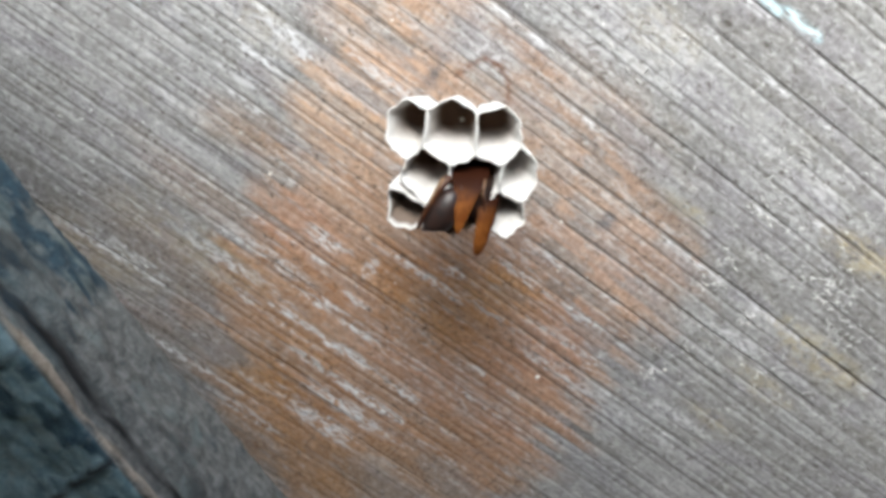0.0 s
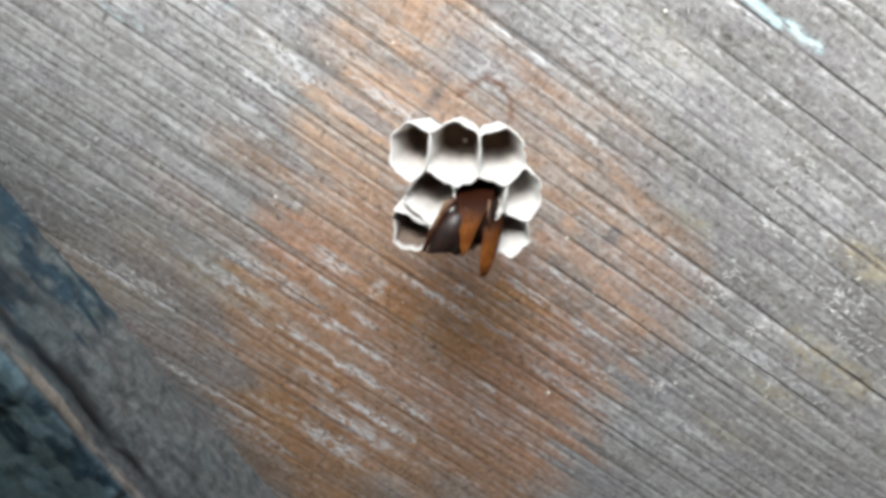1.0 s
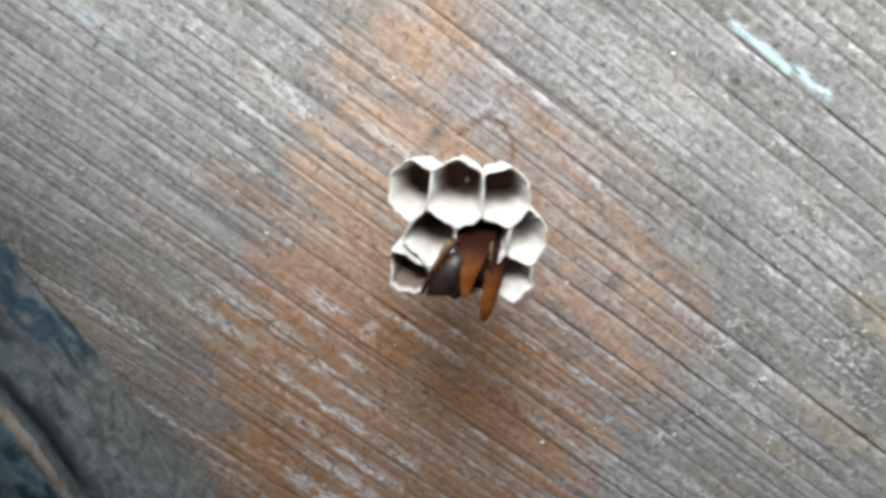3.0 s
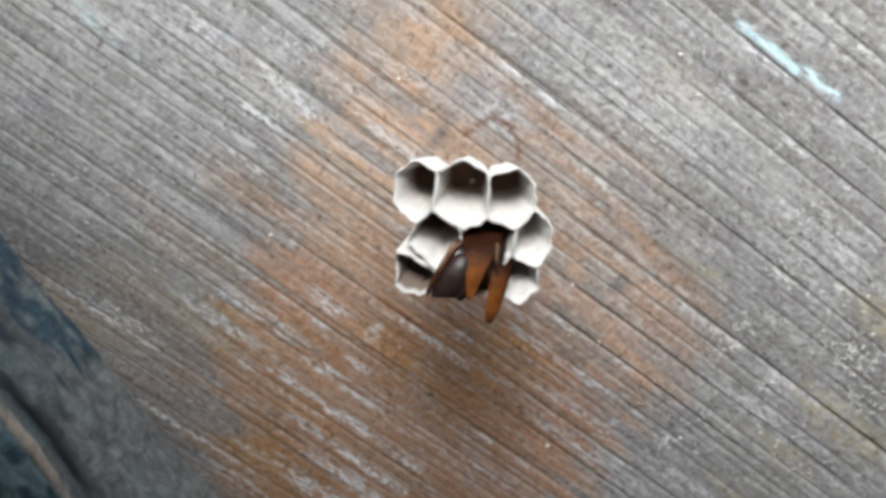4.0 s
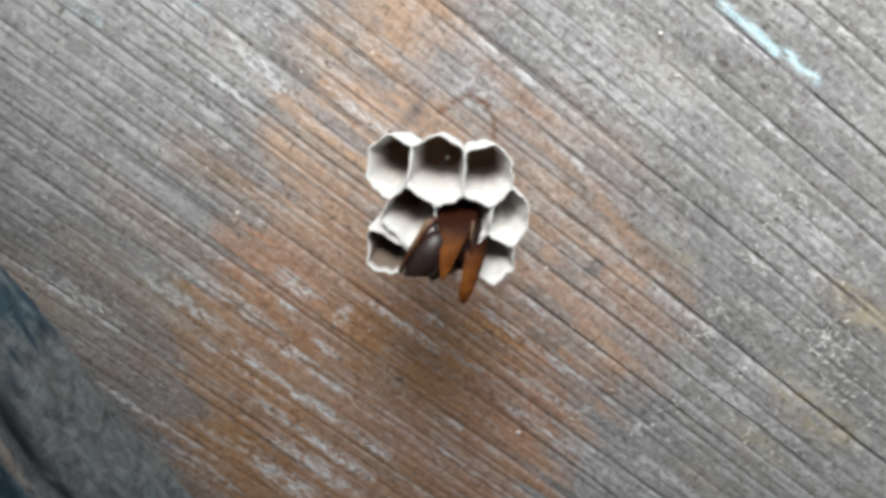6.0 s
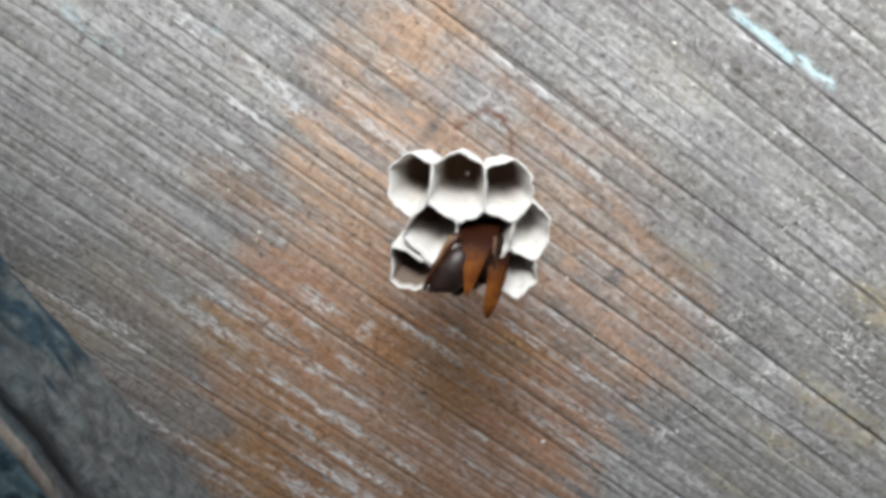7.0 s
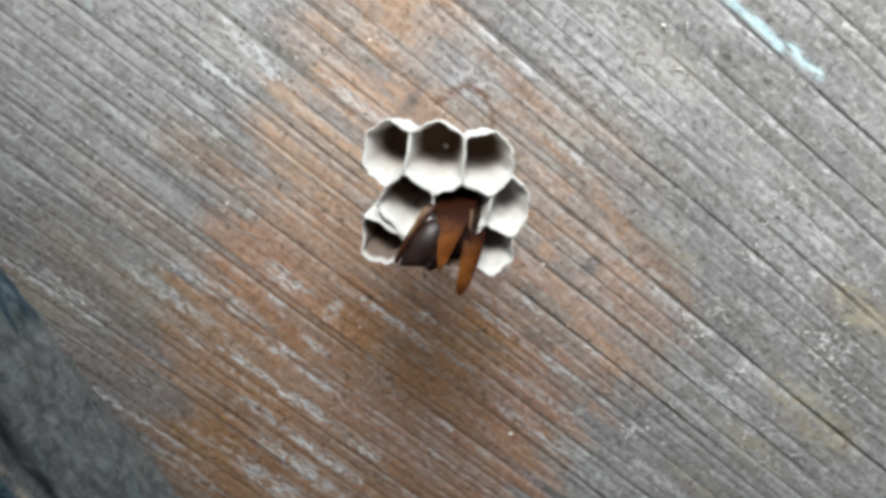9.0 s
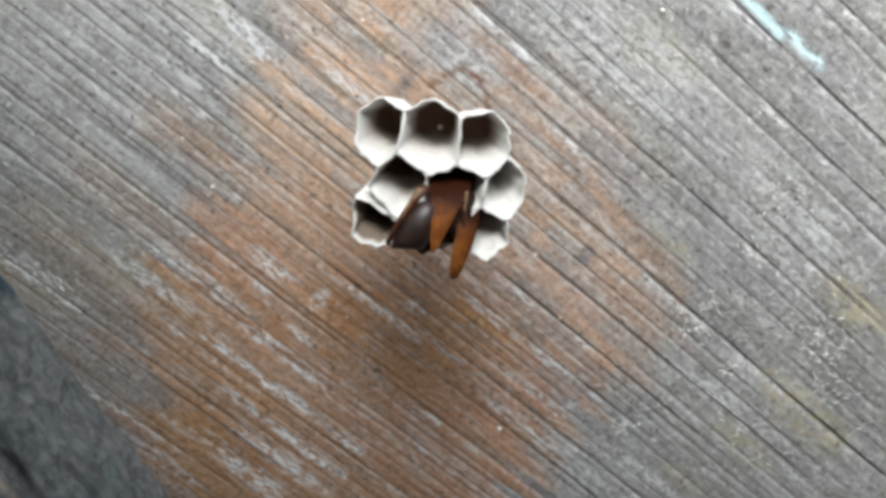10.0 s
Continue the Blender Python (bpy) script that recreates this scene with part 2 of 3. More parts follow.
def wave(x, y, seed):
    """Smooth value noise in 0..1 on numpy arrays."""
    xi, yi = np.floor(x).astype(np.int64), np.floor(y).astype(np.int64)
    fx, fy = x - xi, y - yi
    fx, fy = fx * fx * (3 - 2 * fx), fy * fy * (3 - 2 * fy)

    def corner(i, j):
        h = (i * 374761393 + j * 668265263 + seed * 1442695041) & 0x7FFFFFFF
        h = ((h ^ (h >> 13)) * 1274126177) & 0x7FFFFFFF
        h = ((h ^ (h >> 16)) * 1911520717) & 0x7FFFFFFF
        return (h & 0xFFFFF) / 0xFFFFF

    top = corner(xi, yi) * (1 - fx) + corner(xi + 1, yi) * fx
    low = corner(xi, yi + 1) * (1 - fx) + corner(xi + 1, yi + 1) * fx
    return top * (1 - fy) + low * fy


def waves(x, y, seed, octaves=3):
    total, gain, norm = 0.0, 1.0, 0.0
    for k in range(octaves):
        total = total + gain * wave(x * 2**k, y * 2**k, seed + 17 * k)
        norm, gain = norm + gain, gain * 0.55
    return total / norm


def smooth(v, a, b):
    f = np.clip((v - a) / (b - a), 0, 1)
    return f * f * (3 - 2 * f)


def sheet(points, rows, cols, closed=False):
    """A mesh over rows x cols points (an array of n x 3)."""
    i = np.arange(rows * cols).reshape(rows, cols)
    if closed:
        i = np.concatenate([i, i[:, :1]], 1)
    quads = np.stack([i[:-1, :-1], i[:-1, 1:], i[1:, 1:], i[1:, :-1]], -1).reshape(-1, 4)
    me = bpy.data.meshes.new("sheet")
    me.from_pydata(points.tolist(), [], quads.tolist())
    me.update()
    return me


def give(me, name, values):
    a = me.attributes.new(name, "FLOAT", "POINT")
    a.data.foreach_set("value", np.ascontiguousarray(values, dtype=np.float32).ravel())


def tube(bm, points, radii, sides=10):
    """A round tube with closed ends through points."""
    rings, last = [], None
    pts = [Vector(p) for p in points]
    for k, p in enumerate(pts):
        way = (pts[min(k + 1, len(pts) - 1)] - pts[max(k - 1, 0)]).normalized()
        a = way.orthogonal().normalized() if last is None else (last - way * last.dot(way)).normalized()
        last = a
        b = way.cross(a)
        rings.append([bm.verts.new(p + radii[k] * (math.cos(w) * a + math.sin(w) * b)) for w in (2 * math.pi * s / sides for s in range(sides))])
    for r, q in zip(rings, rings[1:]):
        for s in range(sides):
            bm.faces.new((r[s], r[(s + 1) % sides], q[(s + 1) % sides], q[s]))
    bm.faces.new(rings[0][::-1])
    bm.faces.new(rings[-1])


def egg_shape(bm, centre, way, length, width, taper=0.0, flat=1.0, segs=28):
    """A rounded body along way; taper narrows its far end."""
    way = Vector(way).normalized()
    turn = way.to_track_quat("Z", "Y").to_matrix().to_4x4()
    made = bmesh.ops.create_uvsphere(bm, u_segments=segs, v_segments=18, radius=1.0)
    for v in made["verts"]:
        c = v.co
        k = 1.0 - taper * (0.5 + 0.5 * c.z)
        v.co = Vector(centre) + turn.to_3x3() @ Vector((c.x * width * k, c.y * width * k * flat, c.z * length))


# ---- the board ----
GRAIN = 39.5
BOARD = pose(0, 0, 0, 0, GRAIN, 0)
# long drying checks: place across the grain, start and end along it, depth (mm)
CHECKS = [
    (9.3, -60, -8, 0.9), (1.9, -60, -8, 0.7), (19.9, -26, 46, 1.0), (33.0, 8, 46, 0.9), (38.2, 2, 42, 1.0), (45.5, 12, 30, 0.7),
    (9.2, 2, 75, 1.0), (2.2, 6, 64, 0.8), (-2.6, 8, 56, 1.0), (-7.1, 8, 44, 0.7), (-14.7, 12, 56, 0.8), (15.5, 0, 26, 0.5),
    (-4.0, -34, -8, 0.6), (-15.9, -50, 12, 0.8), (-23.8, -36, 40, 0.8), (-28.8, -30, 40, 0.8), (-42.9, -64, 8, 0.9), (-52.1, -34, 10, 0.8),
    (4.8, -28, -6, 0.6), (27.2, 20, 44, 0.6), (23.2, 30, 52, 0.6), (-36.5, -20, 30, 0.6), (-10.2, -46, -16, 0.6),
]
# heartwood laid bare: the rim of the patch, along and across (mm)
WORN = [(-26, 13), (-25, 19), (-16, 25), (-13, 23), (-10, 17), (-5, 17), (2, 19), (12, 18.5), (21, 12), (31, 9), (36, 0), (33, -12), (35, -22), (38, -32),
        (40, -52), (14, -68), (4, -63), (-7, -60), (-14, -51), (-18, -43), (-20, -35), (-18, -24), (-18, -16), (-23, -10), (-26, -4), (-24, 3), (-26, 6)]
# fainter browning outside it: along, across, half length, half width (mm), strength
BROWNED = [(-26, -38, 12, 5, 0.32), (-36, -46, 9, 6, 0.3), (-24, -14, 8, 3, 0.5), (-22, -50, 10, 6, 0.25), (-28, -26, 10, 3, 0.3), (-28, 16, 6, 3, 0.35), (8, 17, 10, 4, 0.5), (22, 10, 9, 3.5, 0.5)]
# the same wood freshly bared, paler
FRESH = [(-18, 5, 13, 8, 0.9), (-16, -5, 12, 7, 1.0), (-18, 17, 11, 7, 0.55), (6, 9, 17, 6, 0.8), (-8, -13, 14, 6, 0.8), (20, -2, 12, 6, 0.4)]
# and where it is stained a deeper rust; the first spot paints the wing's glow
RUST_AND_GLOW = [(9, -13, 6, 5, 1.0), (11, -16, 24, 13, 0.85), (-2, -26, 18, 8, 0.6), (-12, -14, 8, 6, 0.45), (2, -44, 16, 10, 0.5), (22, -34, 16, 10, 0.35)]
# and where a rosy grey bloom lies over it
ROSY = [(23, 3, 15, 9, 0.55), (8, 10, 16, 8, 0.45), (-14, -13, 10, 8, 0.3), (26, -10, 12, 6, 0.3)]
# amber patches below the nest and salmon-pink bare wood round them
AMBER = [(16, -11.5, 5, 3.5, 0.95), (14, -16, 7, 5, 0.8), (10, -22, 8, 5, 0.55), (-6, -48, 7, 5, 0.6), (12, -56, 16, 8, 0.35), (-4, -40, 7, 3, 0.3)]
SALMON = [(-15, -21, 7, 4.5, 0.6), (25, -15, 9, 7, 0.6), (30, -28, 9, 6, 0.4), (16, -30, 9, 4, 0.35), (-16, 6, 8, 5, 0.3)]
# grey skin still whole inside them
WHOLE = [(-13.5, -47, 7, 3.6, 0.8), (-7, 13.5, 5, 3, 0.55), (-12.5, 12, 4, 2, 0.5), (-16, 0.5, 6, 1.1, 0.7), (-18, 8.5, 6, 0.7, 0.5), (2, 12.5, 6, 1.2, 0.5), (20, 3, 6, 0.8, 0.4), (24, -52, 9, 4, 0.5), (30, -45, 7, 3, 0.5)]
# bleached streaks left over them: the same
PALE = [
    (-5, -30.5, 3.6, 0.8, 1.0), (-5.7, -34.7, 5.7, 0.6, 1.0), (4.5, -34.9, 5.7, 0.9, 1.0), (13, -34.8, 4.2, 0.9, 1.0), (2.6, -30.4, 4, 0.8, 1.0),
    (-0.3, -39.8, 3.8, 0.6, 0.9), (9.7, -39.9, 7.5, 0.9, 1.0), (9.0, -43.6, 8, 1.3, 1.0), (5.3, -16.6, 5.8, 0.7, 0.9), (-0.3, -26.3, 2.4, 0.6, 0.8),
    (17.2, -7.8, 5.3, 0.6, 0.9), (26.5, -7.4, 5.2, 0.8, 0.9), (26.7, -12.2, 5, 0.6, 0.8), (32, -12.2, 0.8, 2.2, 1.0), (29.4, -17.1, 6, 0.8, 0.9),
]
PALE_TOO = [
    (15.5, -15.4, 2, 0.5, 1.0), (8, -13.2, 1.4, 1.0, 1.0), (7.5, -48.8, 6, 2.0, 1.0), (-1.8, -20.5, 0.8, 2.2, 0.8), (-12, 3.5, 8, 0.8, 0.8),
    (-7, 14.5, 4, 2, 0.5), (-21, -33, 7, 1.0, 0.8), (-34, -43, 9, 0.8, 0.9), (-14, -28.5, 7, 1.0, 0.7), (-9, -20.6, 3, 1.2, 0.9), (40, -18, 8, 3, 0.5),
    (-33, 3, 4, 1.6, 0.35), (-30, -2, 5, 1.4, 0.35), (35, 24, 9, 5, 0.35), (4, 26, 10, 6, 0.35), (-44, -2, 12, 6, 0.3),
]
FLECKS = [(-29.5, 0.7, 3, 1.0, 0.9), (-30.6, -4.2, 3.5, 0.9, 0.9), (-26, 0, 2, 0.7, 0.9), (-31, -8, 3, 0.8, 0.8), (-40.6, 0.4, 3, 0.9, 0.8),
          (-30, -41.5, 7, 0.8, 1.0), (-16, -52.4, 9, 0.6, 1.0), (-4, -55, 6, 0.8, 0.8), (44, 3, 6, 1.2, 0.6), (36, -27, 7, 1.2, 0.5), (46, -12, 6, 1.5, 0.5)]
# a dark smear and an old brown outline beside the nest: from and to, along and across (mm)
SMEAR = [(-11.2, 10.4, -10.7, 6.4), (18.6, 6.9, 19.2, 6.9), (18.8, 5.5, 19.6, 5.6)]
# duller, darker grey skin
GREYED = [(34, -9, 9, 4, 0.3), (41, -18, 8, 5, 0.25), (47, -28, 9, 5, 0.25), (38, -3, 5, 2, 0.25), (-28, -33, 8, 3, 0.25), (-33, -40, 9, 3, 0.3)]
# uneven light painted into the board's tone: raised spots, then lowered ones
BRIGHTENED = [(-62, 6, 40, 26, 0.30), (-34, 26, 26, 14, 0.25)]
DIMMED = [(-10, -52, 17, 10, 0.55), (-24, -40, 17, 9, 0.5), (-40, -36, 16, 10, 0.4), (56, 26, 34, 24, 0.5), (20, 44, 28, 18, 0.45), (50, 14, 20, 10, 0.1)]
# pale cyan paint caught along the grain
PAINT = [(8.4, 39.0, 13.4, 39.35), (13.4, 39.35, 17.0, 39.2), (17.4, 39.75, 22.6, 39.6)]
FAINT = [(-55, -6.6, -47, -7.5), (-40, 2.2, -38, 2.0)]
OUTLINE = [(-8.4, 9.6, -8.1, 11.4), (-8.1, 11.4, -7.2, 13.5), (-7.2, 13.5, -5.0, 14.0), (-5.0, 14.0, -3.0, 13.1), (-3.0, 13.1, -1.2, 10.8)]
YELLOW = [(48.6, 23.0, 6, 1.8, 0.8), (55, 8.2, 7, 2.2, 0.7), (48.4, 9.2, 4, 2.0, 0.6), (52, 0, 5, 1.6, 0.5), (26.5, 13.8, 4, 1.3, 0.7), (52, -9, 4, 1.6, 0.5), (7, 29, 6, 3, 0.3), (-33, 0, 6, 3, 0.3), (-25, -34, 11, 4, 0.4), (-34, -44, 10, 4, 0.35)]


def strokes(u, v, rows, wide):
    """How near each place lies to the drawn strokes, 0 to 1."""
    total = np.zeros_like(u)
    for a, b, c, d in rows:
        f = np.clip(((u - a) * (c - a) + (v - b) * (d - b)) / ((c - a) ** 2 + (d - b) ** 2), 0, 1)
        total = np.maximum(total, np.exp(-((u - a - f * (c - a)) ** 2 + (v - b - f * (d - b)) ** 2) / wide**2))
    return total


def spots(u, v, rows, warp, edge=0.35, power=2):
    total = np.zeros_like(u)
    for a, c, hl, hw, s in rows:
        d = (np.abs((u - a) / hl) ** power + np.abs((v - c) / hw) ** power) ** (1 / power) + warp
        total = np.maximum(total, s * smooth(d, 1 + edge, 1 - edge))
    return np.clip(total, 0, 1)


def inside(u, v, rim):
    """Distance from a closed rim, positive inside (mm)."""
    near, odd = np.full_like(u, 1e9), np.zeros(u.shape, bool)
    for (a, b), (c, d) in zip(rim, rim[1:] + rim[:1]):
        f = np.clip(((u - a) * (c - a) + (v - b) * (d - b)) / ((c - a) ** 2 + (d - b) ** 2), 0, 1)
        near = np.minimum(near, np.hypot(u - a - f * (c - a), v - b - f * (d - b)))
        if b != d:
            odd ^= ((v > b) != (v > d)) & (u < a + (c - a) * (v - b) / (d - b))
    return np.where(odd, near, -near)


def build_board():
    lu, lv = 130.0, 92.0
    us, vs = np.arange(-lu, lu + 0.01, 0.5), np.arange(-lv, lv + 0.01, 0.14)
    u, v = np.meshgrid(us, vs, indexing="ij")
    bend = 1.2 * (waves(u / 60, v / 60, 5, 2) - 0.5)
    g = v + bend
    ridge = waves(u / 55, g / 1.5, 11, 3)
    rib = waves(u / 34, g / 0.55, 23, 2)
    height = 0.10 * (ridge - 0.5) + 0.05 * (rib - 0.5) + 0.16 * (waves(u / 6, v / 3, 31, 3) - 0.5) + 0.10 * (waves(u / 2.2, v / 0.9, 33, 2) - 0.5)
    check, crumbly, rng = np.zeros_like(u), np.zeros_like(u), random.Random(8)
    for k, (c, a, b, deep) in enumerate(CHECKS):
        c0, c1 = np.searchsorted(vs, (c - 2.2, c + 2.2))
        line = c + 0.5 * (waves(us / 26 + 9 * k, us * 0 + k, 41, 3) - 0.5)
        wide = 0.075 + 0.075 * waves(us / 7, us * 0 + 3.3 * k, 47, 2)
        gone = smooth(us, a, a + 9) * smooth(us, b, b - 9) * (0.45 + 0.55 * smooth(waves(us / 5, us * 0 + 7.7 * k, 53, 2), 0.3, 0.5))
        off = v[:, c0:c1] - line[:, None]
        cut = np.exp(-((off / wide[:, None]) ** 2)) * gone[:, None]
        height[:, c0:c1] -= 0.28 * deep * cut
        check[:, c0:c1] = np.maximum(check[:, c0:c1], cut * deep)
        crumb = gone * smooth(waves(us / 3, us * 0 + 2.1 * k, 57, 2), 0.45, 0.7)
        crumbly[:, c0:c1] = np.maximum(crumbly[:, c0:c1], np.exp(-(((off + 0.5) / 0.4) ** 2)) * crumb[:, None])
    # growth rings, unevenly wide: each has a tone of its own, and a dark broken line with a pale ridge below it parts it from the next
    edges = []
    marks = sorted([-lv, lv] + [c for c, *_ in CHECKS])
    for a, b in zip(marks, marks[1:]):
        parts = max(1, round((b - a) / (2.6 if a > 14 else 1.7 if a < -4 else 2.0)))
        edges += [a + (b - a) * (m + (rng.uniform(-0.32, 0.32) if m else 0)) / parts for m in range(parts)]
    ring = np.searchsorted(edges, g + 0.25 * (waves(u / 16, v / 5, 29, 2) - 0.5))
    own = np.array([rng.uniform(-1, 1) for _ in edges] + [0.0])[ring]
    tone = 0.34 * own + 1.7 * (waves(u / 15 + 5.3 * ring, 1.7 * ring, 63, 3) - 0.5)
    # along each ring the skin has weathered in short pieces
    long = np.array([rng.uniform(2.6, 8.5) for _ in edges] + [5.0])[ring]
    piece = np.floor(u / long + 0.5 * (waves(u / 1.6, v / 0.5, 141, 3) - 0.5) + 0.37 * ring)
    shade, kept = wave(piece, 1.0 * ring, 143), wave(piece, 1.0 * ring, 149)
    tone += 0.55 * (shade - 0.5)
    for k, at in enumerate(edges):
        c0, c1 = np.searchsorted(vs, (at - 2.6, at + 2.6))
        one = us / rng.uniform(9, 26) + k
        line = at + 0.22 * (waves(us / 30, us * 0 + 1.7 * k, 59, 2) - 0.5)
        gone = smooth(waves(one, us * 0 + 5.1 * k, 67, 2), rng.uniform(0.22, 0.38), 0.52) * rng.uniform(0.5, 1.0)
        off = v[:, c0:c1] + bend[:, c0:c1] - line[:, None]
        cut = np.exp(-((off / 0.105) ** 2)) * gone[:, None]
        height[:, c0:c1] -= 0.12 * cut
        check[:, c0:c1] = np.maximum(check[:, c0:c1], 0.95 * cut)
        crumbly[:, c0:c1] = np.maximum(crumbly[:, c0:c1], rng.uniform(0.12, 0.48) * np.exp(-(((off + 0.38) / 0.26) ** 2)) * gone[:, None])
    # broad brightness of the light, painted over the rings' own tone
    tone += spots(u, v, BRIGHTENED, 0.0, 0.9) - spots(u, v, DIMMED, 0.0, 0.9)
    fine_cut = 0.7 * smooth(waves(u / 48, g / 0.9, 61, 2), 0.74, 0.86)
    height -= 0.07 * fine_cut
    warp = 1.1 * (waves(u / 9, v / 2.2, 71, 3) - 0.5) + 0.5 * (waves(u / 3, v / 3, 73, 2) - 0.5)
    ragged = 9 * (waves(u / 12 + 3.1 * ring, 2.3 * ring, 75, 2) - 0.5) + 2.2 * own + 5 * (waves(u / 3, v / 1.5, 77, 3) - 0.5)
    worn = smooth(inside(u, v, WORN) + ragged, -4.5, 4.5) * (1 - 0.1 * smooth(v, -2, 8))
    worn = np.maximum(worn, spots(u, v, BROWNED, warp, 0.7))
    worn *= 1 - spots(u, v, WHOLE, 0.8 * warp, 0.4)
    worn *= 1 - (0.15 + 0.3 * smooth(v, -20, -6)) * smooth(kept, 0.68, 0.76)
    lint = 1.3 * (waves(u / 5, v / 0.6, 79, 3) - 0.5)
    pale = spots(u, v, PALE + PALE_TOO + FLECKS, lint, 0.4)
    # greyed ridges stand over the brown everywhere
    pale = np.maximum(pale, 0.42 * smooth(waves(u / 7, g / 1.0, 83, 3), 0.58, 0.70) * (0.35 + 0.65 * worn))
    pale = np.maximum(pale, crumbly)
    worn *= 1 - 0.28 * smooth(v, -16, -2) * smooth(waves(u / 3.4, v / 1.7, 91, 3), 0.50, 0.62)
    worn *= 1 - (0.12 + 0.22 * smooth(v, -16, 2)) * smooth(waves(u / 22, g / 1.3, 89, 3), 0.52, 0.66)
    pts = np.stack([u, -np.clip(height, -1.4, 0.8), v], -1).reshape(-1, 3) * MM
    me = sheet(pts, len(us), len(vs))
    give(me, "worn", worn)
    give(me, "pale", pale)
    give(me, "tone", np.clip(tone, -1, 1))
    give(me, "check", np.clip(0.85 * check + 0.5 * fine_cut, 0, 0.94))
    smudge = waves(u / 1.2, v / 1.0, 97, 2) + 0.3
    give(me, "smear", np.clip(strokes(u, v, SMEAR, 0.75) * smudge + spots(u, v, GREYED, warp, 0.8), 0, 1))
    crumbs = smooth(waves(u / 1.3, v / 0.45, 151, 3), 0.30, 0.46)
    give(me, "cyan", np.clip(strokes(u, v + 0.5 * (waves(u / 1.5, v * 0, 157, 2) - 0.5), PAINT, 0.47) * 1.4 * crumbs
                             + 0.55 * strokes(u, v, FAINT, 0.9) * smooth(waves(u / 1.2, v / 0.5, 163, 3), 0.42, 0.6), 0, 1))
    give(me, "fresh", spots(u, v, FRESH, 0.8 * warp, 0.6))
    give(me, "rosy", spots(u, v, ROSY, 0.8 * warp, 0.7))
    # rust stains, with the amber wing's glow painted into the same mask
    give(me, "rusty", spots(u, v, RUST_AND_GLOW, 0.8 * warp, 0.8))
    give(me, "amber", spots(u, v, AMBER, 0.8 * warp, 0.9))
    give(me, "salmon", spots(u, v, SALMON, 0.8 * warp, 0.9))
    give(me, "outline", np.clip(1.2 * strokes(u, v, OUTLINE, 0.34) * smudge, 0, 1))
    give(me, "yellow", spots(u, v, YELLOW, warp, 0.5))
    base = new("board_wall")
    base.matrix_world = BOARD
    tagged(base, "weathered grey wooden board with rusty-brown worn patches", "board", kind="structure")
    hang("board_face", me, M_BOARD, base)
    bm = bmesh.new()
    made = bmesh.ops.create_cube(bm, size=1.0)
    for w in made["verts"]:
        w.co = Vector((w.co.x * 2 * lu, w.co.y * 18 + 10.8, w.co.z * 2 * lv)) * MM
    bmesh.ops.bevel(bm, geom=bm.edges[:], offset=0.0015, segments=2, affect="EDGES")
    part("board_core", bm, M_BOARD, base)
    return base


board = build_board()


